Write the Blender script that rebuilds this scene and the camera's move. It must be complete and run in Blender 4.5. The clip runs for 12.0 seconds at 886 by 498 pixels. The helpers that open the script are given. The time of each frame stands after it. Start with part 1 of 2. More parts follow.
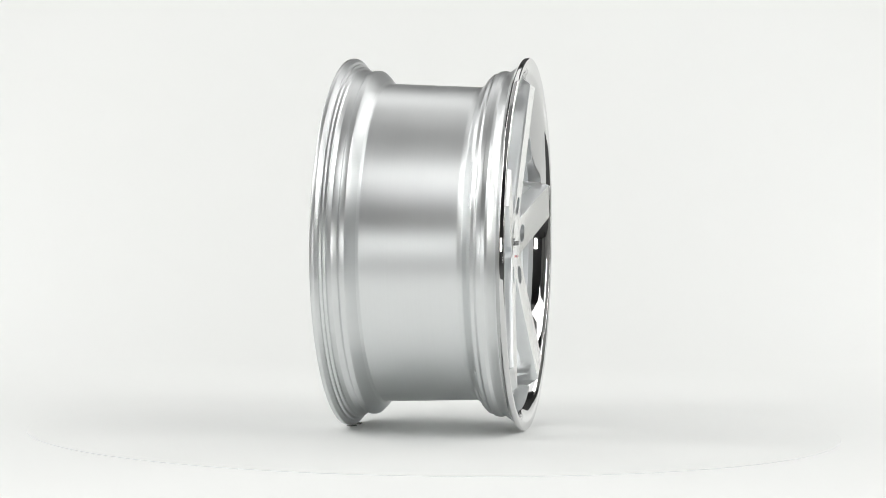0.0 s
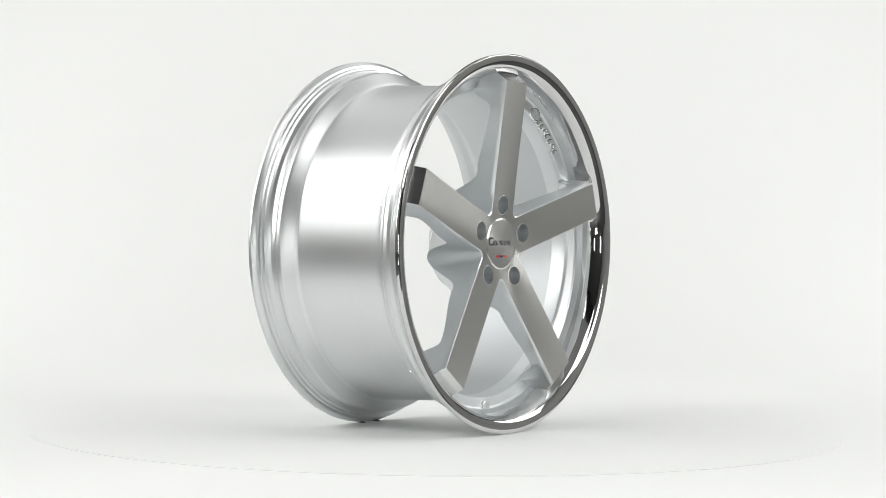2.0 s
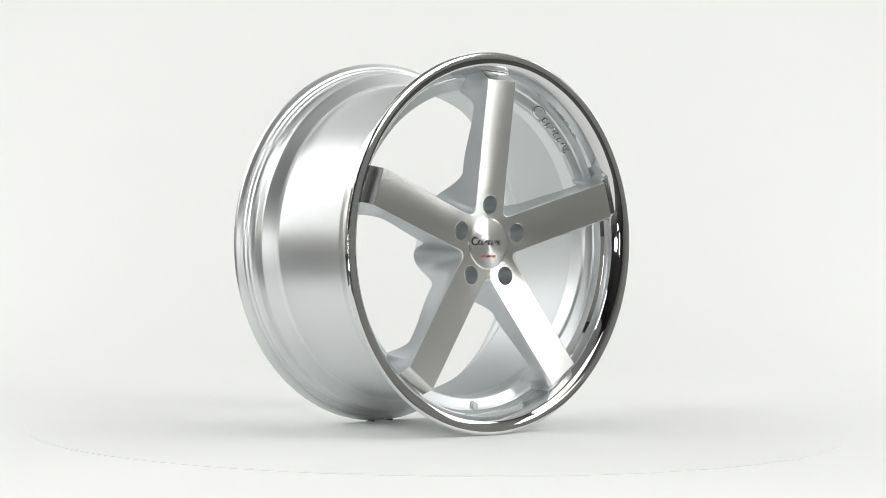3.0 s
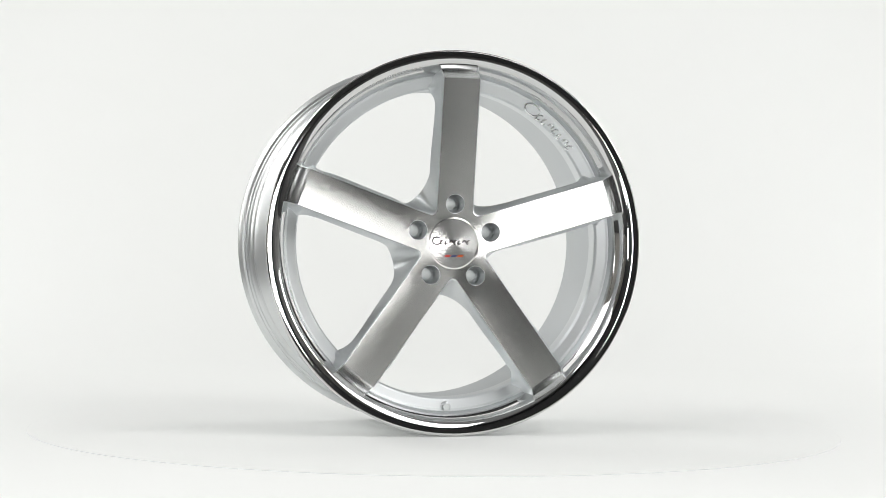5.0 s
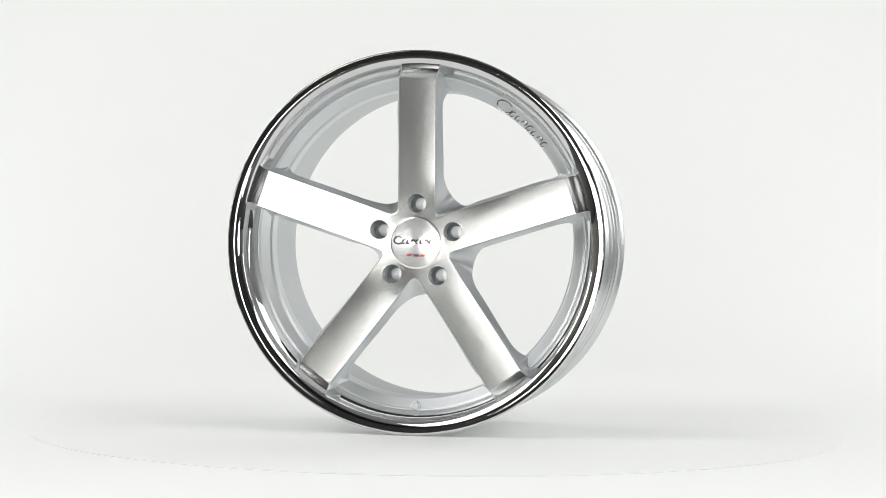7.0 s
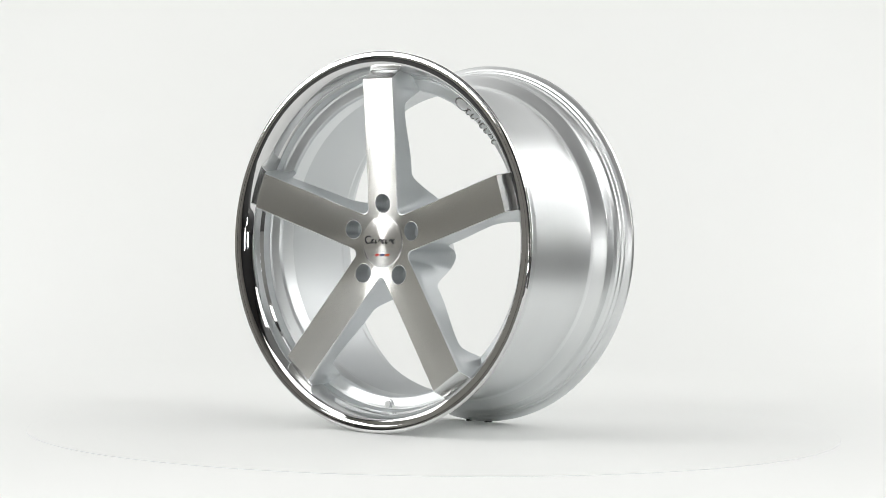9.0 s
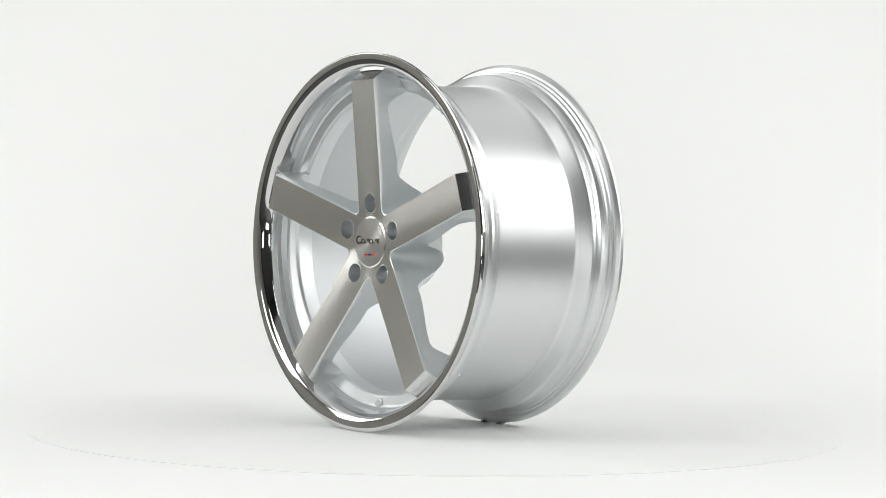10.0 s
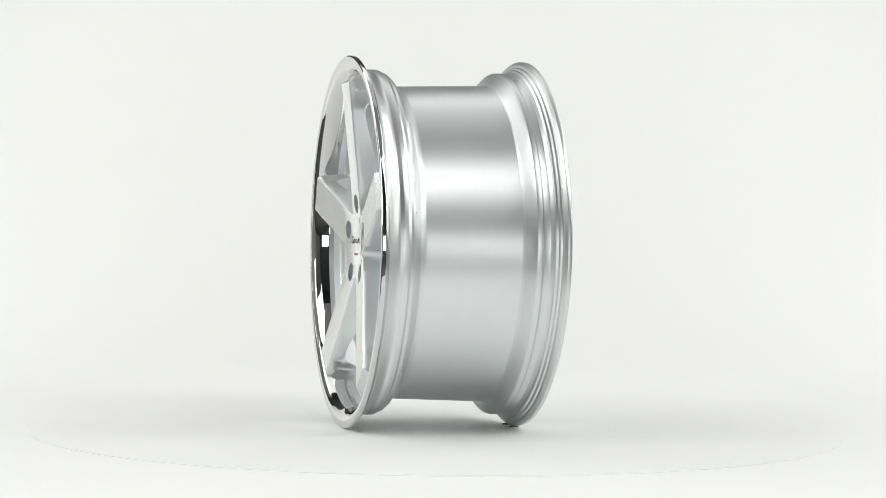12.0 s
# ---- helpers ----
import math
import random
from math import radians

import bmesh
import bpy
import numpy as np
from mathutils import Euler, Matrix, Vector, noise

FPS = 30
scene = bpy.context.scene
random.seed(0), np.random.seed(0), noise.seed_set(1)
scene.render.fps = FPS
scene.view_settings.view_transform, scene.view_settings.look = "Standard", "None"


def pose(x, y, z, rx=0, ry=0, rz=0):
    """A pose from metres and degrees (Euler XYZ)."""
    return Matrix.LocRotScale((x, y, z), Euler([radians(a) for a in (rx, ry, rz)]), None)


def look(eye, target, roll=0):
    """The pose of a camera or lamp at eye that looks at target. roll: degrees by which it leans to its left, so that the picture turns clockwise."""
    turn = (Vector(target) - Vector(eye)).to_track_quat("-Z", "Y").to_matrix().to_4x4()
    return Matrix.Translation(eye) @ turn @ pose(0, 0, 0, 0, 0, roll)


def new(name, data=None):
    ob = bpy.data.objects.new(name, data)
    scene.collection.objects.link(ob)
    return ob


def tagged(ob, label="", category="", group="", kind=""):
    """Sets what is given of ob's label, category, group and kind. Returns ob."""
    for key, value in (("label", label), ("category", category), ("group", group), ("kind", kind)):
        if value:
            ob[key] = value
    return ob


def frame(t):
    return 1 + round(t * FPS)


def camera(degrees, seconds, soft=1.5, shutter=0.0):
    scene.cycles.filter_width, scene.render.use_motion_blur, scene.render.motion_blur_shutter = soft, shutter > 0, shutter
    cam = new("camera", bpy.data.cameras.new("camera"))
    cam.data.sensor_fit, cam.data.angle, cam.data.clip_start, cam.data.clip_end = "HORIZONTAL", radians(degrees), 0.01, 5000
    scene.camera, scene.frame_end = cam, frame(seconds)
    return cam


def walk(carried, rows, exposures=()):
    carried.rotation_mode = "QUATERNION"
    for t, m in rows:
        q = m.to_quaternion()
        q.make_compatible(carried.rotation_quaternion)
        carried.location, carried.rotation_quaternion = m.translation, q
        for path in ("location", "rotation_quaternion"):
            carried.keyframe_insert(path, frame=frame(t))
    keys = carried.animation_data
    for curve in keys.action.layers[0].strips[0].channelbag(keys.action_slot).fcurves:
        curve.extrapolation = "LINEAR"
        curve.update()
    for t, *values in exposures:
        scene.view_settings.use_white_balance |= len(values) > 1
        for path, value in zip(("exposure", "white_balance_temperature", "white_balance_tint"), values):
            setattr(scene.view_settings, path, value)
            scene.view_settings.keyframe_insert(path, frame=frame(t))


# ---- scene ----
# ---- camera ----
EYE = (0.0, -2.8117, 0.2740)
PAN, PITCH = radians(0.1975), radians(-0.193)
AIM = (EYE[0] + math.sin(PAN) * math.cos(PITCH), EYE[1] + math.cos(PAN) * math.cos(PITCH), EYE[2] + math.sin(PITCH))
cam = camera(26.361, 12.0, soft=0.55)
STAND = look(EYE, AIM, 0.775)
walk(cam, [(0.0, STAND), (12.0, STAND)])

# ---- light: a white studio with softboxes and added fill ----
world = bpy.data.worlds.new("studio_dark")
world.use_nodes = True
world.node_tree.nodes["Background"].inputs["Color"].default_value = (0.9, 1.0, 0.97, 1)
world.node_tree.nodes["Background"].inputs["Strength"].default_value = 0.02
scene.world = world
scene.view_settings.exposure = 0.62


def polar(azimuth, distance, height):
    """A place round the turntable: degrees to the right of the camera's direction from it."""
    a = radians(azimuth)
    return Vector((math.sin(a) * distance, -math.cos(a) * distance, height))


def area(name, eye, target, width, height, radiance, color=(1.0, 1.0, 1.0)):
    data = bpy.data.lights.new(name, "AREA")
    data.shape, data.size, data.size_y = "RECTANGLE", width, height
    data.energy = radiance * math.pi * width * height
    data.color = color
    ob = new(name, data)
    ob.matrix_world = look(eye, target)
    return ob


# azimuth, distance, height of centre, width, height, radiance, height that it is aimed at over the turntable
SOFTBOXES = [
    (19.2, 1.62, 0.26, 0.26, 0.20, 6.6, 0.26),
    (-16.6, 1.62, 0.26, 0.25, 0.20, 6.2, 0.26),
    (2.0, 1.56, 0.05, 0.20, 0.08, 9.0, 0.05),
    (75.0, 2.0, 0.82, 0.30, 0.70, 6.5, 0.82),
    (-75.0, 2.0, 0.82, 0.30, 0.70, 6.5, 0.82),
    # high banks out of view, added to light floor and wall evenly
    (54.0, 2.7, 2.50, 2.4, 1.5, 2.3, 0.3),
    (-54.0, 2.7, 2.50, 2.4, 1.5, 2.3, 0.3),
    (116.0, 3.1, 2.10, 1.8, 1.2, 2.6, 1.2),
    (-116.0, 3.1, 2.10, 1.8, 1.2, 2.6, 1.2),
]
LAMP_TINT = (1.0, 1.0, 0.985)
for az, dist, h, w, hh, rad, aim in SOFTBOXES:
    area("softbox_or_fill_lamp", polar(az, dist, h), (0, 0, aim), w, hh, rad, LAMP_TINT)
# unseen fill lamps added beside the sweep, turned to its wall to brighten it
for side in (-1, 1):
    area("wall_fill_lamp", (side * 2.3, 1.2, 0.40), (side * 1.2, 3.1, 0.9), 0.9, 0.6, 3.8, LAMP_TINT)
# wide overhead fill, added to even out the floor, brighter over the sweep
for y, depth, radiance in ((2.0, 1.4, 0.80), (0.6, 1.3, 0.30), (-1.6, 3.0, 0.10)):
    area("overhead_fill_lamp", (0, y, 3.3), (0, y, 0), 6.0, depth, radiance, LAMP_TINT)


# ---- materials ----
def material(name):
    m = bpy.data.materials.new(name)
    m.use_nodes = True
    nodes, links = m.node_tree.nodes, m.node_tree.links
    return m, nodes, links, nodes["Principled BSDF"]


def node(nodes, kind, **inputs):
    n = nodes.new(kind)
    for key, value in inputs.items():
        n.inputs[key].default_value = value
    return n


def across_marks(nodes, links, coords, along_axis):
    """The direction across the lathe marks: away from the wheel's axis (local y), or along it on the barrel."""
    flat = nodes.new("ShaderNodeVectorMath")
    flat.operation = "MULTIPLY"
    flat.inputs[0].default_value = (0, 1, 0) if along_axis else (1, 0, 1)
    flat.inputs[1].default_value = (0, 1, 0)
    if not along_axis:
        links.new(coords.outputs["Object"], flat.inputs[1])
    turn = nodes.new("ShaderNodeVectorTransform")
    turn.vector_type, turn.convert_from, turn.convert_to = "VECTOR", "OBJECT", "WORLD"
    links.new(flat.outputs[0], turn.inputs[0])
    return turn.outputs[0]


def lathe_coords(nodes, links, coords):
    """Radius from the axis and place along it, for fine turning marks."""
    sep = nodes.new("ShaderNodeSeparateXYZ")
    links.new(coords.outputs["Object"], sep.inputs[0])
    flat = nodes.new("ShaderNodeCombineXYZ")
    links.new(sep.outputs[0], flat.inputs[0])
    links.new(sep.outputs[2], flat.inputs[1])
    length = nodes.new("ShaderNodeVectorMath")
    length.operation = "LENGTH"
    links.new(flat.outputs[0], length.inputs[0])
    both = nodes.new("ShaderNodeCombineXYZ")
    links.new(length.outputs["Value"], both.inputs[0])
    links.new(sep.outputs[1], both.inputs[1])
    return both.outputs[0]


def metal(name, color, rough, aniso=0.0, marks=0.0, mottling=0.06, bump=0.0, along_axis=False):
    m, nodes, links, bsdf = material(name)
    coords = nodes.new("ShaderNodeTexCoord")
    bsdf.inputs["Metallic"].default_value = 1.0
    bsdf.inputs["Anisotropic"].default_value = aniso
    if aniso:
        links.new(across_marks(nodes, links, coords, along_axis), bsdf.inputs["Tangent"])
    cloud = node(nodes, "ShaderNodeTexNoise", Scale=14.0, Detail=5.0)
    links.new(coords.outputs["Object"], cloud.inputs["Vector"])
    lines = node(nodes, "ShaderNodeTexNoise", Scale=420.0, Detail=2.0)
    links.new(lathe_coords(nodes, links, coords), lines.inputs["Vector"])
    mix = nodes.new("ShaderNodeMath")
    mix.operation = "MULTIPLY_ADD"
    links.new(lines.outputs["Fac"], mix.inputs[0])
    mix.inputs[1].default_value = marks
    links.new(cloud.outputs["Fac"], mix.inputs[2])
    rr = nodes.new("ShaderNodeMapRange")
    rr.inputs["From Min"].default_value, rr.inputs["From Max"].default_value = 0.3, 0.7 + marks
    rr.inputs["To Min"].default_value, rr.inputs["To Max"].default_value = rough * (1 - 2 * mottling), rough * (1 + 2 * mottling)
    links.new(mix.outputs[0], rr.inputs["Value"])
    links.new(rr.outputs[0], bsdf.inputs["Roughness"])
    ramp = nodes.new("ShaderNodeMix")
    ramp.data_type = "RGBA"
    ramp.inputs[6].default_value = (*[c * (1 - mottling) for c in color], 1)
    ramp.inputs[7].default_value = (*color, 1)
    links.new(mix.outputs[0], ramp.inputs[0])
    links.new(ramp.outputs[2], bsdf.inputs["Base Color"])
    if bump:
        b = node(nodes, "ShaderNodeBump", Strength=bump, Distance=0.0002)
        links.new(lines.outputs["Fac"], b.inputs["Height"])
        links.new(b.outputs[0], bsdf.inputs["Normal"])
    return m


def plain(name, color, rough, grain=0.03, scale=60.0):
    m, nodes, links, bsdf = material(name)
    coords = nodes.new("ShaderNodeTexCoord")
    cloud = node(nodes, "ShaderNodeTexNoise", Scale=scale, Detail=6.0)
    links.new(coords.outputs["Object"], cloud.inputs["Vector"])
    mix = nodes.new("ShaderNodeMix")
    mix.data_type = "RGBA"
    mix.inputs[6].default_value = (*[c * (1 - grain) for c in color], 1)
    mix.inputs[7].default_value = (*[min(1, c * (1 + grain)) for c in color], 1)
    links.new(cloud.outputs["Fac"], mix.inputs[0])
    links.new(mix.outputs[2], bsdf.inputs["Base Color"])
    bsdf.inputs["Roughness"].default_value = rough
    return m


BARREL = metal("turned_aluminium", (0.80, 0.815, 0.82), 0.43, aniso=0.62, marks=0.5, along_axis=True)
FLANGE = metal("turned_aluminium_flange", (0.74, 0.755, 0.76), 0.35, mottling=0.02)
INNER = metal("silver_painted_inside", (0.68, 0.70, 0.71), 0.52, mottling=0.03)
FACE = metal("brushed_aluminium_face", (0.84, 0.84, 0.82), 0.215, aniso=1.0, marks=0.35, mottling=0.03)
TAB = metal("turned_spoke_end", (0.74, 0.75, 0.75), 0.24, mottling=0.03)
SILVER = metal("satin_silver", (0.78, 0.80, 0.81), 0.40, mottling=0.04)
CHROME = metal("polished_chrome_lip", (0.66, 0.66, 0.66), 0.045, mottling=0.03)
RELIEF = metal("bright_cast_relief", (0.90, 0.91, 0.91), 0.20, mottling=0.02)
CAP = metal("spun_aluminium_cap", (0.90, 0.90, 0.89), 0.22, aniso=0.85, marks=0.8)
INK = plain("dark_ink", (0.012, 0.012, 0.015), 0.65)
RED = plain("red_enamel", (0.62, 0.03, 0.02), 0.3)
ORANGE = plain("orange_red_enamel", (0.72, 0.10, 0.02), 0.3)
BLUE = plain("dark_blue_enamel", (0.012, 0.025, 0.12), 0.3)
RUBBER = plain("grey_rubber", (0.10, 0.10, 0.10), 0.6)
WHITE = plain("white_sweep", (0.905, 0.915, 0.905), 0.75, grain=0.004, scale=3.0)
TABLE = plain("white_turntable", (0.905, 0.915, 0.905), 0.6, grain=0.004, scale=8.0)
BAND = plain("grey_edge_band", (0.78, 0.79, 0.80), 0.6)
GREY = plain("grey_studio_paint", (0.11, 0.11, 0.11), 0.8)
TAN = plain("tan_studio_paint", (0.655, 0.635, 0.58), 0.8)
LIGHT_GREY = plain("light_grey_studio_paint", (0.64, 0.64, 0.62), 0.8)
FLOOR = plain("dark_studio_floor", (0.05, 0.05, 0.05), 0.7)
DARK = plain("black_cloth", (0.02, 0.02, 0.02), 0.85)


# ---- mesh helpers ----
def part(name, bm, mats, parent, label=""):
    """Links a bmesh as one mesh object under a thing or a part (or as a thing, with no parent)."""
    mesh = bpy.data.meshes.new(name)
    bm.to_mesh(mesh)
    bm.free()
    for m in (mats if isinstance(mats, (list, tuple)) else [mats]):
        mesh.materials.append(m)
    ob = new(name, mesh)
    ob.parent = parent
    if label:
        tagged(ob, label)
    return ob


def shade(bm, degrees=35):
    bm.normal_update()
    for f in bm.faces:
        f.smooth = True
    for e in bm.edges:
        if len(e.link_faces) == 2 and e.calc_face_angle(0) > radians(degrees):
            e.smooth = False


def fillet(points, closed=True):
    """Rounds the corners of a polyline. Points: (a, b, radius)."""
    out, n = [], len(points)
    for i, (x, y, r) in enumerate(points):
        if r <= 0 or (not closed and i in (0, n - 1)):
            out.append((x, y))
            continue
        p = Vector((x, y))
        a, b = Vector(points[i - 1][:2]) - p, Vector(points[(i + 1) % n][:2]) - p
        la, lb = a.length, b.length
        a, b = a / la, b / lb
        half = math.acos(max(-1, min(1, a.dot(b)))) / 2
        if half > radians(88):
            out.append((x, y))
            continue
        d = min(r / math.tan(half), la * 0.48, lb * 0.48)
        r = d * math.tan(half)
        centre = p + (a + b).normalized() * (r / math.sin(half))
        s, e = p + a * d - centre, p + b * d - centre
        sweep = s.angle_signed(e)
        steps = max(2, int(abs(sweep) / radians(9)))
        for k in range(steps + 1):
            c, w = math.cos(-sweep * k / steps), math.sin(-sweep * k / steps)
            v = Vector((s.x * c - s.y * w, s.x * w + s.y * c))
            out.append((centre.x + v.x, centre.y + v.y))
    return out


def lathe(profile, segments=160, closed=True, bm=None):
    """Turns (radius, y) round the local y axis."""
    bm = bm or bmesh.new()
    rings = []
    for i in range(segments):
        a = 2 * math.pi * i / segments
        rings.append([bm.verts.new((r * math.sin(a), y, r * math.cos(a))) for r, y in profile])
    n = len(profile)
    for i in range(segments):
        one, two = rings[i], rings[(i + 1) % segments]
        for k in range(n if closed else n - 1):
            quad = [one[k], one[(k + 1) % n], two[(k + 1) % n], two[k]]
            bm.faces.new(quad)
    bmesh.ops.recalc_face_normals(bm, faces=bm.faces)
    return bm


def box(bm, x0, x1, y0, y1, z0, z1):
    v = [bm.verts.new((x, y, z)) for x in (x0, x1) for y in (y0, y1) for z in (z0, z1)]
    for a, b, c, d in ((0, 1, 3, 2), (4, 6, 7, 5), (0, 4, 5, 1), (2, 3, 7, 6), (0, 2, 6, 4), (1, 5, 7, 3)):
        bm.faces.new([v[i] for i in (a, b, c, d)])
    return bm


# ---- studio ----
def smooth_step(a, b, x):
    t = max(0.0, min(1.0, (x - a) / (b - a)))
    return t * t * (3 - 2 * t)


def sweep():
    """White paper floor that curves up into the back wall."""
    bm = bmesh.new()
    r, y0 = 1.6, 1.6
    line = [(-0.86 + (y0 + 0.86) * k / 12, 0.0) for k in range(12)]
    for k in range(0, 33):
        a = math.acos(1 - 1.4 / r) * k / 32
        line.append((y0 + r * math.sin(a), r - r * math.cos(a)))
    skin = []
    for i, (y, z) in enumerate(line):
        p, q = Vector(line[max(i - 1, 0)]), Vector(line[min(i + 1, len(line) - 1)])
        d = (q - p).normalized()
        skin.append((y + d.y * 0.005, z - d.x * 0.005))
    loop = line + skin[::-1]
    rows = [[bm.verts.new((side * (0.85 + 1.65 * smooth_step(0.0, 2.2, y)), y, z - 0.0008)) for y, z in loop] for side in (-1, 1)]
    n = len(loop)
    for k in range(n):
        bm.faces.new((rows[0][k], rows[0][(k + 1) % n], rows[1][(k + 1) % n], rows[1][k]))
    m = len(line)
    for row in rows:
        for k in range(m - 1):
            bm.faces.new((row[k], row[k + 1], row[n - 2 - k], row[n - 1 - k]))
    bmesh.ops.recalc_face_normals(bm, faces=bm.faces)
    shade(bm, 30)
    ob = part("backdrop", bm, WHITE, None)
    return tagged(ob, "seamless white paper sweep, floor curving into back wall", "backdrop", kind="structure")


def room():
    x, y0, y1, z = 4.0, -5.0, 4.0, 3.6
    for name, dims, label in (
        ("floor", (-x, x, y0, y1, -0.16, -0.06), "dark studio floor under the sweep"),
        ("wall_north", (-x, x, y1, y1 + 0.15, -0.06, z), "dark grey painted studio wall behind the sweep"),
        ("wall_south", (-x, x, y0 - 0.15, y0, -0.06, z), "dark grey painted studio wall behind the camera"),
        ("wall_west", (-x - 0.15, -x, y0, y1, -0.06, z), "warm tan painted studio side wall"),
        ("wall_east", (x, x + 0.15, y0, y1, -0.06, z), "light grey painted studio side wall"),
        ("ceiling", (-x, x, y0, y1, z, z + 0.15), "grey painted studio ceiling"),
    ):
        ob = part(name, box(bmesh.new(), *dims), {"floor": FLOOR, "wall_east": LIGHT_GREY, "wall_west": TAN}.get(name, GREY), None)
        tagged(ob, label, name.split("_")[0], kind="structure")


TABLE_R = 0.592


def turntable():
    def disc(name, outline, mat, parent, label=""):
        bm = lathe(outline, 200, False)
        bmesh.ops.remove_doubles(bm, verts=bm.verts, dist=1e-6)
        bmesh.ops.rotate(bm, verts=bm.verts, cent=(0, 0, 0), matrix=Matrix.Rotation(radians(90), 3, "X"))
        bmesh.ops.recalc_face_normals(bm, faces=bm.faces)
        shade(bm)
        return part(name, bm, mat, parent, label)

    ob = new("turntable")
    tagged(ob, "round flat white turntable carrying the wheel", "turntable")
    disc("plate", [(0.0, -0.0013), (TABLE_R - 0.0004, -0.0013), (TABLE_R - 0.0004, 0.0), (0.0, 0.0)], TABLE, ob)
    disc("edge_band", [(TABLE_R - 0.0004, -0.0013), (TABLE_R, -0.0013), (TABLE_R, -0.0001), (TABLE_R - 0.0004, -0.00005)], BAND, ob, "thin grey edge band")
    return ob


# ---- the wheel: axis along local y, front towards -y ----
HUB_Z, OFF_X = 0.2732, -0.0057
RIM_F, RIM_R = 0.273, 0.2727


FACE_HUB, FACE_OUT = -0.1195, -0.141
END_U, TIP_U = 0.2335, 0.2495
PHASE = 0.9


def face_y(u, v=0.0):
    """Depth of a spoke's machined face: level round the cap, then rising to the lip."""
    if v:
        u += (math.hypot(u, v) - u) * (1 - smooth_step(0.055, 0.105, u))
    if u > END_U:
        return FACE_OUT + (u - END_U) / (TIP_U - END_U) * 0.021
    k = (u - 0.038) / (END_U - 0.038)
    return FACE_HUB + (FACE_OUT - FACE_HUB) * max(0.0, k)


def back_y(u):
    web = -0.040 + (-0.098 + 0.040) * smooth_step(0.060, 0.102, u)
    return web - 0.020 * smooth_step(0.10, 0.20, u) + 0.030 * smooth_step(0.196, 0.222, u)


RING_IN = 0.2220


def outline(w, rho, root, tip=TIP_U):
    """Half of a spoke's outline from the hub to its tip, as (u, half width): along the seam to the next spoke,
    round the crotch that both share, along the flank, then out in a fillet of that width to the ring."""
    t36 = radians(36)
    cu, cv = (w + rho) / math.tan(t36), w + rho
    au, av = cu - rho * math.cos(t36), cv - rho * math.sin(t36)
    rows = [(0.004 + (au - 0.004) * i / 6, (0.004 + (au - 0.004) * i / 6) * math.tan(t36)) for i in range(6)]
    for i in range(21):
        ang = math.pi + t36 + (math.pi / 2 - t36) * i / 20
        rows.append((cu + rho * math.cos(ang), cv + rho * math.sin(ang)))
    n = 22
    for i in range(1, n + 1):
        rows.append((cu + (0.200 - cu) * i / n, w))
    for u in (0.204, 0.207, 0.210, 0.2125, 0.215, 0.217, 0.219, 0.2205, RING_IN, 0.2245, 0.228, END_U - 0.0012, END_U, END_U + 0.0012, 0.239, 0.244, TIP_U):
        k = max(0.0, min(1.0, (u - 0.207) / (RING_IN - 0.207)))
        wide = w + root * (1 - math.sqrt(1 - k * k)) * (1 - smooth_step(RING_IN, END_U, u))
        if u > END_U:
            u = END_U + (u - END_U) * (tip - END_U) / (TIP_U - END_U)
        rows.append((u, wide))
    return rows


def spoke_mesh():
    bm = bmesh.new()
    cols = 12
    top = [(u, h, lambda v, u=u: face_y(u, v)) for u, h in outline(0.0262, 0.0085, 0.0)]
    edge = [(u, h, face_y(u, h) + 0.0011) for u, h in outline(0.0273, 0.0090, 0.0)]
    flank = []
    for w, rho, f, root, tip in ((0.0284, 0.0115, 0.22, 0.0, 0.2490), (0.0298, 0.0150, 0.48, 0.0008, 0.2485), (0.0314, 0.0225, 0.76, 0.0030, 0.2480)):
        flank.append([(u, h, face_y(u, h) + (back_y(u) - face_y(u, h)) * f) for u, h in outline(w, rho, root, tip)])
    back = [(u, h, lambda v, u=u: back_y(u)) for u, h in outline(0.0328, 0.0280, 0.0080, 0.2470)]

    def grid(rows, mat):
        vs = [[bm.verts.new((h * (2 * j / cols - 1), y_at(h * (2 * j / cols - 1)), u)) for j in range(cols + 1)] for u, h, y_at in rows]
        for a, b in zip(vs, vs[1:]):
            for p, q, r, s in zip(a, a[1:], b[1:], b):
                bm.faces.new((p, q, r, s)).material_index = mat
        return vs

    t, b = grid(top, 0), grid(back, 1)
    ends = []
    for side in (0, -1):
        sgn = -1 if side == 0 else 1
        chain = [[r[side] for r in t]]
        for lv in (edge, *flank):
            chain.append([bm.verts.new((sgn * h, y, u)) for u, h, y in lv])
        chain.append([r[side] for r in b])
        for i, (one, two) in enumerate(zip(chain, chain[1:])):
            for p, q, r, s in zip(one, one[1:], two[1:], two):
                bm.faces.new((p, q, r, s)).material_index = 1
        ends.append(chain)
    for i in (0, -1):
        left = [c[i] for c in ends[0]]
        right = [c[i] for c in ends[1]]
        bm.faces.new(t[i] + right[1:-1] + list(reversed(b[i])) + list(reversed(left[1:-1]))).material_index = 1
    for f in bm.faces:
        if f.material_index == 0 and f.calc_center_median().z > END_U:
            f.material_index = 2
    bmesh.ops.remove_doubles(bm, verts=bm.verts, dist=1e-6)
    bmesh.ops.recalc_face_normals(bm, faces=bm.faces)
    bm.normal_update()
    return bm


LUG_R = 0.0562


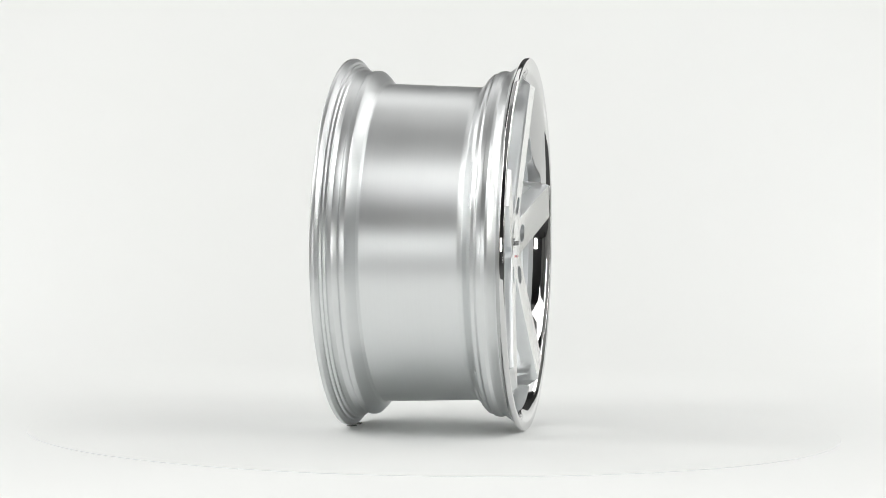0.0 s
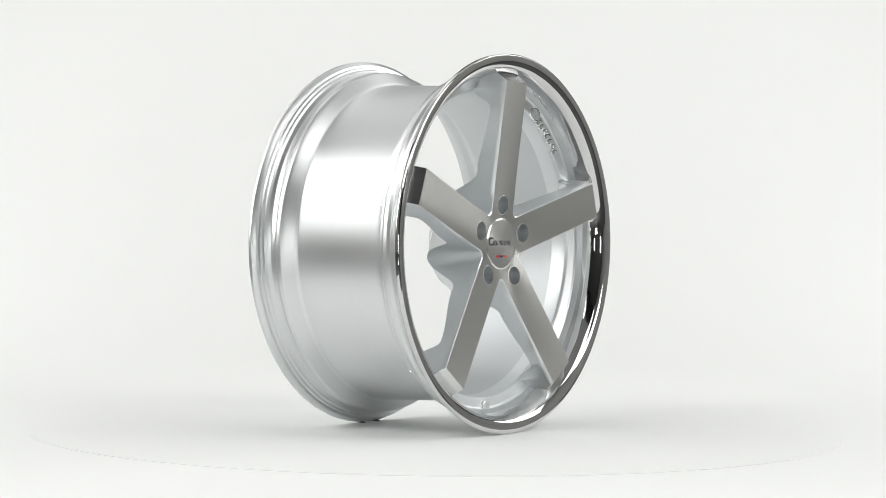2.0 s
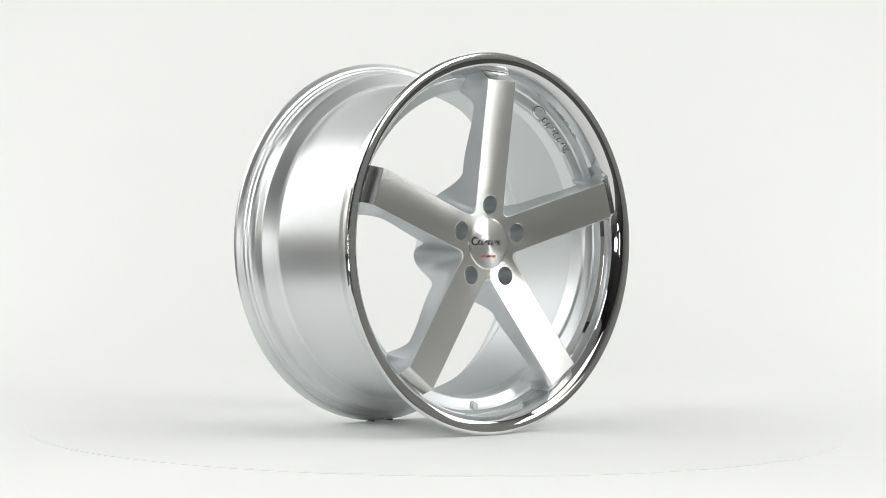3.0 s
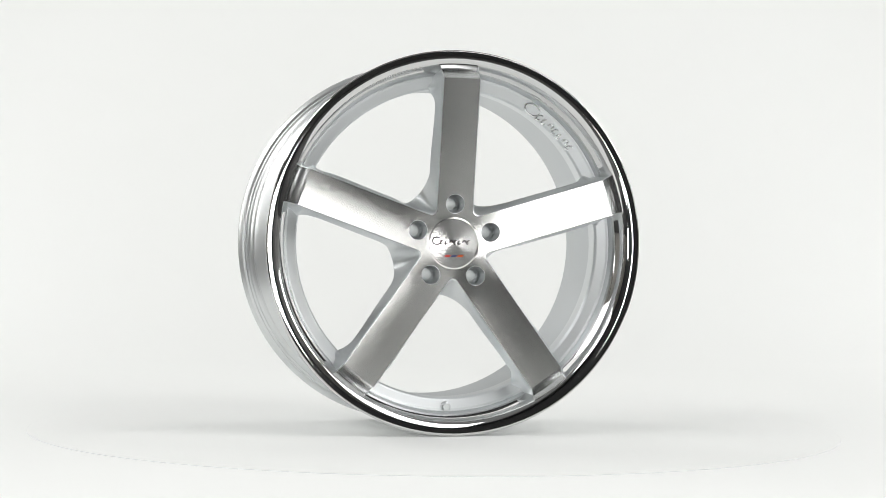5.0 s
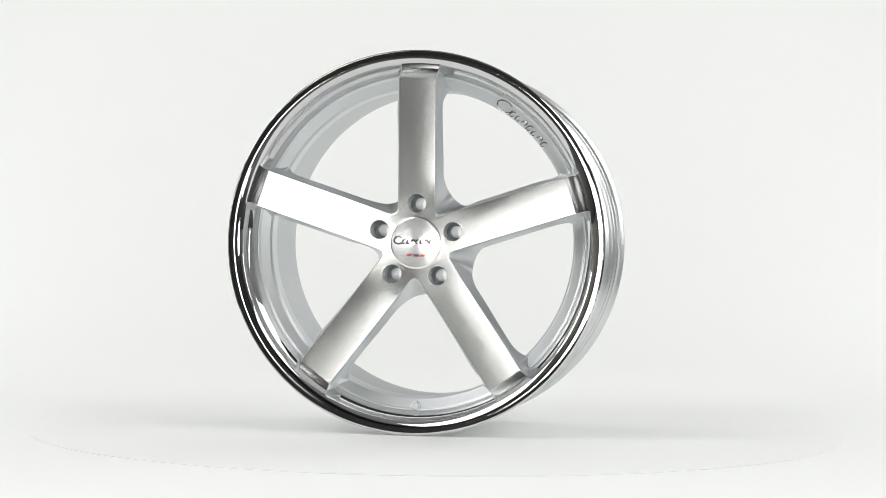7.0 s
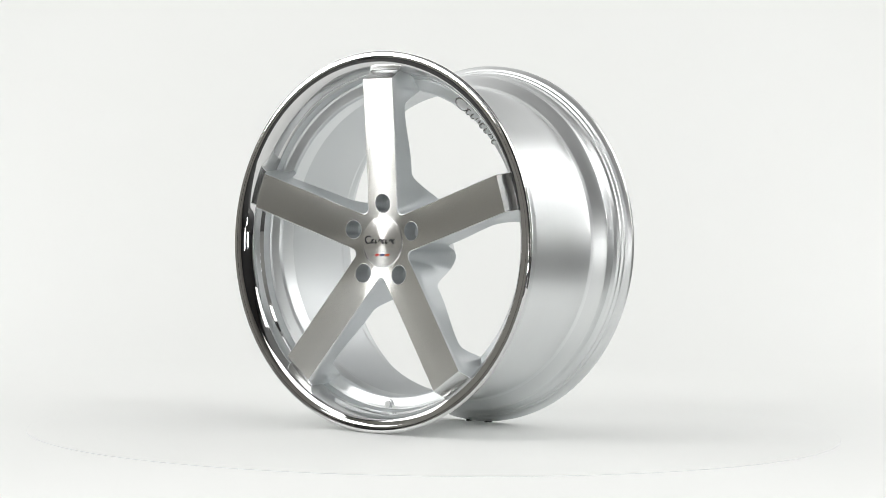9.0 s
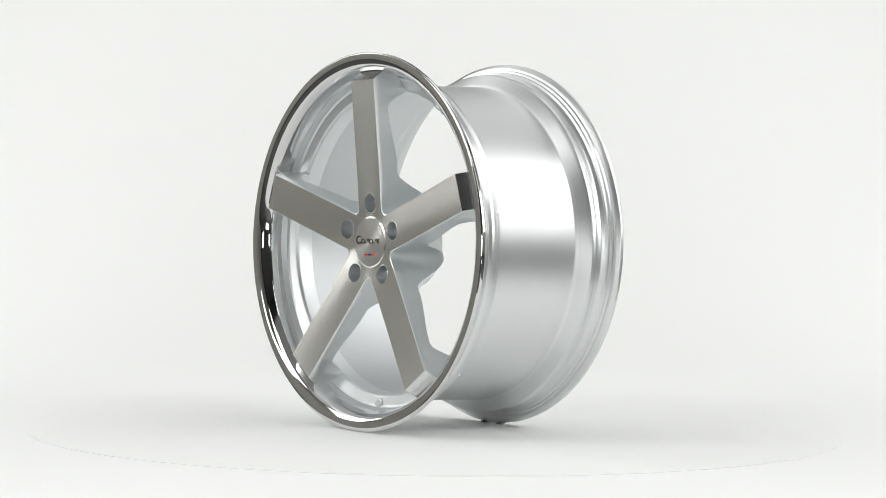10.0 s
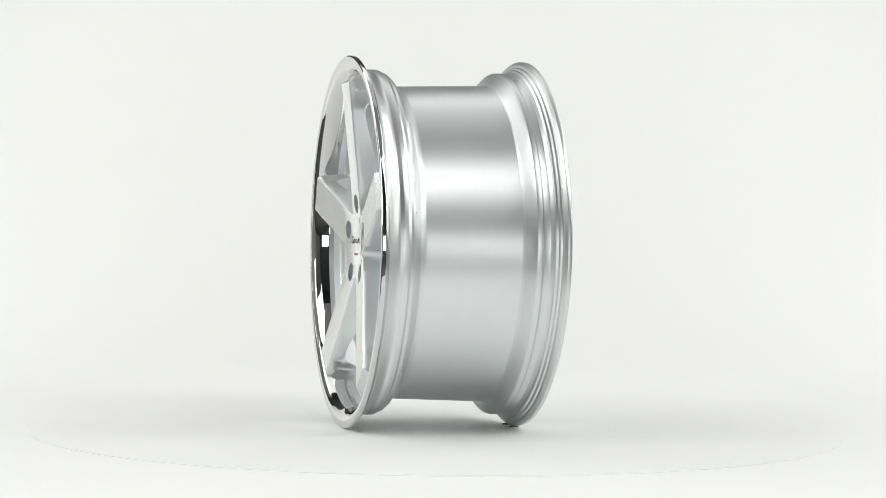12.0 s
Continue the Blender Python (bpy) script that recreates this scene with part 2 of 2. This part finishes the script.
def bored(ob, cutter_bm):
    """Cuts the lug bore through a spoke's mesh."""
    cutter = part("cutter", cutter_bm, SILVER, None)
    mod = ob.modifiers.new("bore", "BOOLEAN")
    mod.operation, mod.solver, mod.object = "DIFFERENCE", "EXACT", cutter
    bpy.context.view_layer.update()
    mesh = bpy.data.meshes.new_from_object(ob.evaluated_get(bpy.context.evaluated_depsgraph_get()))
    ob.modifiers.clear()
    ob.data = mesh
    gone = cutter.data
    bpy.data.objects.remove(cutter)
    bpy.data.meshes.remove(gone)
    bm = bmesh.new()
    bm.from_mesh(mesh)
    shade(bm, 42)
    for e in bm.edges:
        if len({f.material_index for f in e.link_faces}) > 1:
            e.smooth = False
    bm.to_mesh(mesh)
    bm.free()


def swash(bm, place, scale, weight, depth, small=False):
    """Plain script-like shapes: an open loop, then a row of small slanted strokes. place(a, b, lift) gives a point."""
    def tube(points, w):
        pts = [Vector(p) for p in points]
        rows = []
        for i, p in enumerate(pts):
            d = (pts[min(i + 1, len(pts) - 1)] - pts[max(i - 1, 0)]).normalized()
            n = Vector((-d.y, d.x)) * w * (0.55 + 0.45 * math.sin(math.pi * (i + 0.5) / len(pts)))
            rows.append([bm.verts.new(place(*(c * scale), lift)) for c, lift in
                         ((p + n, -depth * 0.2), (p + n * 0.6, depth), (p - n * 0.6, depth), (p - n, -depth * 0.2))])
        for a, b in zip(rows, rows[1:]):
            for k in range(3):
                bm.faces.new((a[k], a[k + 1], b[k + 1], b[k]))
        bm.faces.new(rows[0]), bm.faces.new(list(reversed(rows[-1])))

    cx, rx, rz = (-0.40, 0.10, 0.085) if small else (-0.40, 0.12, 0.075)
    tube([(cx + rx * math.cos(a), 0.015 + rz * math.sin(a)) for a in [radians(40 + 10 * k) for k in range(34)]], weight)
    # a row of small hooks, closed and open in turn
    for k in range(7):
        x = cx + rx + 0.035 + 0.105 * k
        start, sweep_deg = ((60, 270), (120, 215), (200, -220))[k % 3]
        tube([(x + 0.034 * math.cos(a) + 0.018 * math.sin(a), -0.016 + 0.044 * math.sin(a))
              for a in [radians(start + sweep_deg * n / 20) for n in range(21)]], weight)


def alloy_wheel():
    wheel = new("alloy_wheel")
    tagged(wheel, "silver five-spoke alloy wheel, polished chrome lip, no tyre, standing upright", "wheel")

    def fit(ob):
        ob.location = (OFF_X, 0, HUB_Z)
        return ob

    # barrel: outside from rear flange to front, back along the inside
    rr = RIM_R
    outside = [(rr - 0.0035, 0.1265, 0.002), (rr, 0.1245, 0.002), (rr, 0.1195, 0.002), (0.2676, 0.1150, 0.001), (0.2640, 0.1140, 0.0006), (0.2634, 0.1108, 0.001),
               (0.2602, 0.1096, 0.0006), (0.2596, 0.1062, 0.0008), (0.2566, 0.1046, 0.001), (0.2530, 0.0998, 0.002), (0.2528, 0.0915, 0.002), (0.2548, 0.0885, 0.002),
               (0.2545, 0.0815, 0.003), (0.2490, 0.0765, 0.002), (0.2395, 0.0690, 0.003), (0.2355, 0.0655, 0.003), (0.2303, -0.0700, 0.01), (0.2330, -0.0775, 0.006),
               (0.2440, -0.0850, 0.006), (0.2498, -0.0910, 0.004), (0.2503, -0.0960, 0.003), (0.2535, -0.0992, 0.003), (0.2540, -0.1060, 0.003),
               (0.2522, -0.1110, 0.002), (0.2535, -0.1150, 0.002), (0.2590, -0.1230, 0.004), (0.2640, -0.1290, 0.002), (0.2590, -0.1310, 0.001)]
    inside = [(0.2470, -0.1150, 0.002), (0.2400, -0.0970, 0.002), (0.2225, -0.0900, 0.004), (0.2225, -0.0600, 0.01), (0.2265, 0.0540, 0.01), (0.2300, 0.0620, 0.006),
              (0.2400, 0.0720, 0.006), (0.2470, 0.0820, 0.006), (0.2480, 0.0950, 0.006), (0.2540, 0.1060, 0.006), (0.2630, 0.1180, 0.003)]
    bm = lathe(fillet(outside + inside), 192)
    shade(bm, 40)
    for f in bm.faces:
        spot = f.calc_center_median()
        if f.normal.x * spot.x + f.normal.z * spot.z < 0:
            f.material_index = 2
        elif math.hypot(spot.x, spot.z) > 0.2385:
            f.material_index = 1
    fit(part("barrel", bm, [BARREL, FLANGE, INNER], wheel, "turned bare aluminium barrel with stepped bead seats"))

    # chrome lip
    lip = [(0.2432, -0.0950, 0.001), (0.2444, -0.1150, 0.008), (0.2480, -0.1270, 0.012), (0.2540, -0.1365, 0.012), (0.2620, -0.1407, 0.012), (0.2712, -0.1413, 0.0012),
           (RIM_F, -0.1400, 0.001), (RIM_F, -0.1350, 0.002), (0.2690, -0.1320, 0.002), (0.2635, -0.1285, 0.002), (0.2590, -0.1265, 0.001), (0.2500, -0.1165, 0.001),
           (0.2415, -0.0960, 0.0005)]
    bm = lathe(fillet(lip), 224)
    shade(bm, 50)
    fit(part("lip", bm, CHROME, wheel, "mirror-polished chrome outer lip"))

    # satin ring behind the spokes' ends
    ring = [(0.2428, -0.0985, 0.001), (0.2395, -0.0985, 0.001), (0.2370, -0.0965, 0.001), (0.2245, -0.0930, 0.003), (0.2218, -0.0890, 0.003), (0.2218, -0.0640, 0.002),
            (0.2235, -0.0640, 0.001), (0.2300, -0.0880, 0.001), (0.2425, -0.0930, 0.001)]
    bm = lathe(fillet(ring), 192)
    shade(bm, 40)
    face_ring = fit(part("face_ring", bm, SILVER, wheel, "satin silver ring behind the spoke ends"))

    # raised script on the ring, as plain shapes
    bm = bmesh.new()
    mid_a = radians(41.0 + PHASE)

    def on_ring(a, b, lift):
        ang, r = mid_a + a / 0.229, 0.2292 + b
        y = -0.0965 + (0.2370 - r) / 0.0135 * 0.0035
        return (r * math.sin(ang), y - lift, r * math.cos(ang))

    swash(bm, on_ring, 0.100, 0.017, 0.0016)
    bmesh.ops.recalc_face_normals(bm, faces=bm.faces)
    shade(bm, 60)
    part("raised_emblem", bm, RELIEF, face_ring, "raised silver emblem shapes")

    # spokes
    first = fit(part("spoke", spoke_mesh(), [FACE, SILVER, TAB], wheel, "brushed flat spoke face with satin silver flanks"))
    seat = fillet([(0.0, -0.2, 0), (0.0136, -0.2, 0), (0.0136, -0.0960, 0.001), (0.0118, -0.0925, 0.0005), (0.0118, -0.0905, 0.0005), (0.0088, -0.0870, 0.001), (0.0088, 0.0, 0), (0.0, 0.0, 0)], False)
    cut = lathe(seat, 40, False)
    for f in cut.faces:
        f.material_index = 1
    bmesh.ops.remove_doubles(cut, verts=cut.verts, dist=1e-6)
    bmesh.ops.translate(cut, verts=cut.verts, vec=(OFF_X, 0, HUB_Z + LUG_R))
    bored(first, cut)
    first.rotation_euler = (0, radians(PHASE), 0)
    for k in range(1, 5):
        ob = first.copy()
        scene.collection.objects.link(ob)
        ob.rotation_euler = (0, radians(PHASE + 72 * k), 0)

    # bright rims of the lug bores
    for k in range(5):
        a = radians(PHASE + 72 * k)
        bm = lathe(fillet([(0.0140, -0.0001, 0.0001), (0.0134, -0.0003, 0.0001), (0.0134, 0.0022, 0), (0.0140, 0.0022, 0)]), 40)
        shade(bm)
        ob = part("lug_hole_rim", bm, SILVER, wheel)
        tilt = math.atan2(FACE_HUB - FACE_OUT, END_U - 0.038)
        ob.matrix_basis = pose(OFF_X, 0, HUB_Z) @ Matrix.Rotation(a, 4, "Y") @ Matrix.Translation((0, face_y(LUG_R), LUG_R)) @ Matrix.Rotation(tilt, 4, "X")

    # mounting pad behind the spokes, with its five bolt bores
    pad = fillet([(0.0290, -0.100, 0.001), (0.0290, -0.0365, 0.001), (0.0640, -0.0365, 0.0015), (0.0672, -0.0400, 0.003), (0.0672, -0.0480, 0.004), (0.0590, -0.062, 0.003), (0.040, -0.064, 0.001), (0.040, -0.100, 0.001)])
    hub = fit(part("hub_pad", lathe(pad, 120), SILVER, wheel, "satin silver mounting pad"))
    cut = bmesh.new()
    for k in range(5):
        a = radians(PHASE + 72 * k)
        spot = Matrix.Translation((OFF_X + LUG_R * math.sin(a), -0.05, HUB_Z + LUG_R * math.cos(a))) @ Matrix.Rotation(radians(90), 4, "X")
        bmesh.ops.create_cone(cut, cap_ends=True, segments=36, radius1=0.0088, radius2=0.0088, depth=0.08, matrix=spot)
    bored(hub, cut)

    # centre cap
    bm = lathe(fillet([(0.0, -0.1206, 0), (0.0350, -0.1203, 0.0008), (0.0374, -0.1195, 0.0005), (0.0374, -0.1050, 0), (0.0, -0.1050, 0)], False), 120, False)
    bmesh.ops.remove_doubles(bm, verts=bm.verts, dist=1e-6)
    bmesh.ops.recalc_face_normals(bm, faces=bm.faces)
    shade(bm)
    cap = fit(part("centre_cap", bm, CAP, wheel, "spun aluminium centre cap with dark emblem and three coloured bars"))
    bm = bmesh.new()
    swash(bm, lambda a, b, lift: (a * 1.0 - 0.001, -0.1206 - lift, b + 0.0025), 0.061, 0.019, 0.0002, True)
    bmesh.ops.recalc_face_normals(bm, faces=bm.faces)
    part("emblem", bm, INK, cap, "dark emblem shapes")
    for k, m in enumerate((RED, BLUE, ORANGE)):
        bm = bmesh.new()
        x0 = -0.0138 + k * 0.0093
        lo = [bm.verts.new((x0 + dx, -0.1208, z)) for dx, z in ((0, -0.0195), (0.0075, -0.0195), (0.0098, -0.0165), (0.0023, -0.0165))]
        hi = [bm.verts.new((v.co.x, -0.1202, v.co.z)) for v in lo]
        bm.faces.new(lo), bm.faces.new(list(reversed(hi)))
        for i in range(4):
            bm.faces.new((lo[i], hi[i], hi[(i + 1) % 4], lo[(i + 1) % 4]))
        bmesh.ops.recalc_face_normals(bm, faces=bm.faces)
        part("colour_bar", bm, m, cap, ("red", "dark blue", "orange-red")[k] + " enamel bar")

    # valve
    bm = lathe(fillet([(0.0, -0.1010, 0), (0.0052, -0.1010, 0.0008), (0.0055, -0.0985, 0.0005), (0.0070, -0.0980, 0.0005), (0.0075, -0.0940, 0), (0.0, -0.0940, 0)], False), 32, False)
    bmesh.ops.remove_doubles(bm, verts=bm.verts, dist=1e-6)
    shade(bm)
    valve = part("valve_stem", bm, SILVER, wheel, "short metal valve stem")
    a = radians(180.6)
    valve.location = (OFF_X + 0.2345 * math.sin(a), 0, HUB_Z + 0.2345 * math.cos(a))
    return wheel


def chock(x):
    """A thin rubber stop beside the rear lip's lowest point."""
    bm = bmesh.new()
    a = bmesh.ops.create_cube(bm, size=1.0)["verts"]
    for v in a:
        v.co = Vector((OFF_X + x + v.co.x * 0.005, 0.120 + v.co.y * 0.014, (v.co.z + 0.5) * (0.0022 if v.co.x * x > 0 else 0.0010)))
    bmesh.ops.bevel(bm, geom=list(bm.edges), offset=0.0003, segments=1, affect="EDGES")
    ob = part("chock", bm, RUBBER, None)
    return tagged(ob, "small dark rubber stop under the wheel's rear edge", "chock", group="stops under the wheel")


# ---- softboxes: low ones seen in the wheel's reflections, high ones added as fill ----
def softbox(az, dist, h, w, hh, aim):
    eye = polar(az, dist, 0)
    tilt = math.atan2(h - aim, dist)
    ob = new("softbox")
    ob.matrix_world = Matrix.Translation((eye.x, eye.y, 0)) @ Matrix.Rotation(radians(az), 4, "Z")
    tagged(ob, "rectangular black softbox on a stand, high ones added as unseen fill", "softbox", group="studio softboxes")
    head = Matrix.Translation((0, 0, h)) @ Matrix.Rotation(-tilt, 4, "X")
    bm = bmesh.new()
    d = -0.37
    f = [bm.verts.new((x * w / 2, -0.02, z * hh / 2)) for x, z in ((-1, -1), (1, -1), (1, 1), (-1, 1))]
    b = [bm.verts.new((x * min(0.1, w / 3), d, z * min(0.1, hh / 3))) for x, z in ((-1, -1), (1, -1), (1, 1), (-1, 1))]
    for i in range(4):
        bm.faces.new((f[i], f[(i + 1) % 4], b[(i + 1) % 4], b[i]))
    bm.faces.new(f), bm.faces.new(list(reversed(b)))
    bmesh.ops.recalc_face_normals(bm, faces=bm.faces)
    part("shell", bm, DARK, ob).matrix_basis = head
    back = head @ Vector((0, d - 0.012, 0))
    bm = bmesh.new()
    bmesh.ops.create_cone(bm, cap_ends=True, segments=12, radius1=0.018, radius2=0.014, depth=back.z + 0.06, matrix=Matrix.Translation((0, back.y, (back.z - 0.06) / 2)))
    part("pole", bm, DARK, ob)
    return ob


sweep()
room()
table = turntable()
wheel = alloy_wheel()
stops = [chock(-0.0175), chock(0.0175)]
for az, dist, h, w, hh, rad, aim in SOFTBOXES:
    softbox(az, dist, h, w, hh, aim)

# the turn of the table, in degrees
TURN_ROWS = [(0.0, 79.8), (1.5, 60.4), (2.5, 47.4), (4.0, 27.7), (5.5, 8.0), (6.5, -5.0), (8.0, -24.6), (9.5, -44.2), (10.5, -57.1), (12.0, -76.0)]


def motions():
    for thing in (table, wheel, *stops):
        walk(thing, [(t, pose(0, 0, 0, 0, 0, a)) for t, a in TURN_ROWS])


motions()
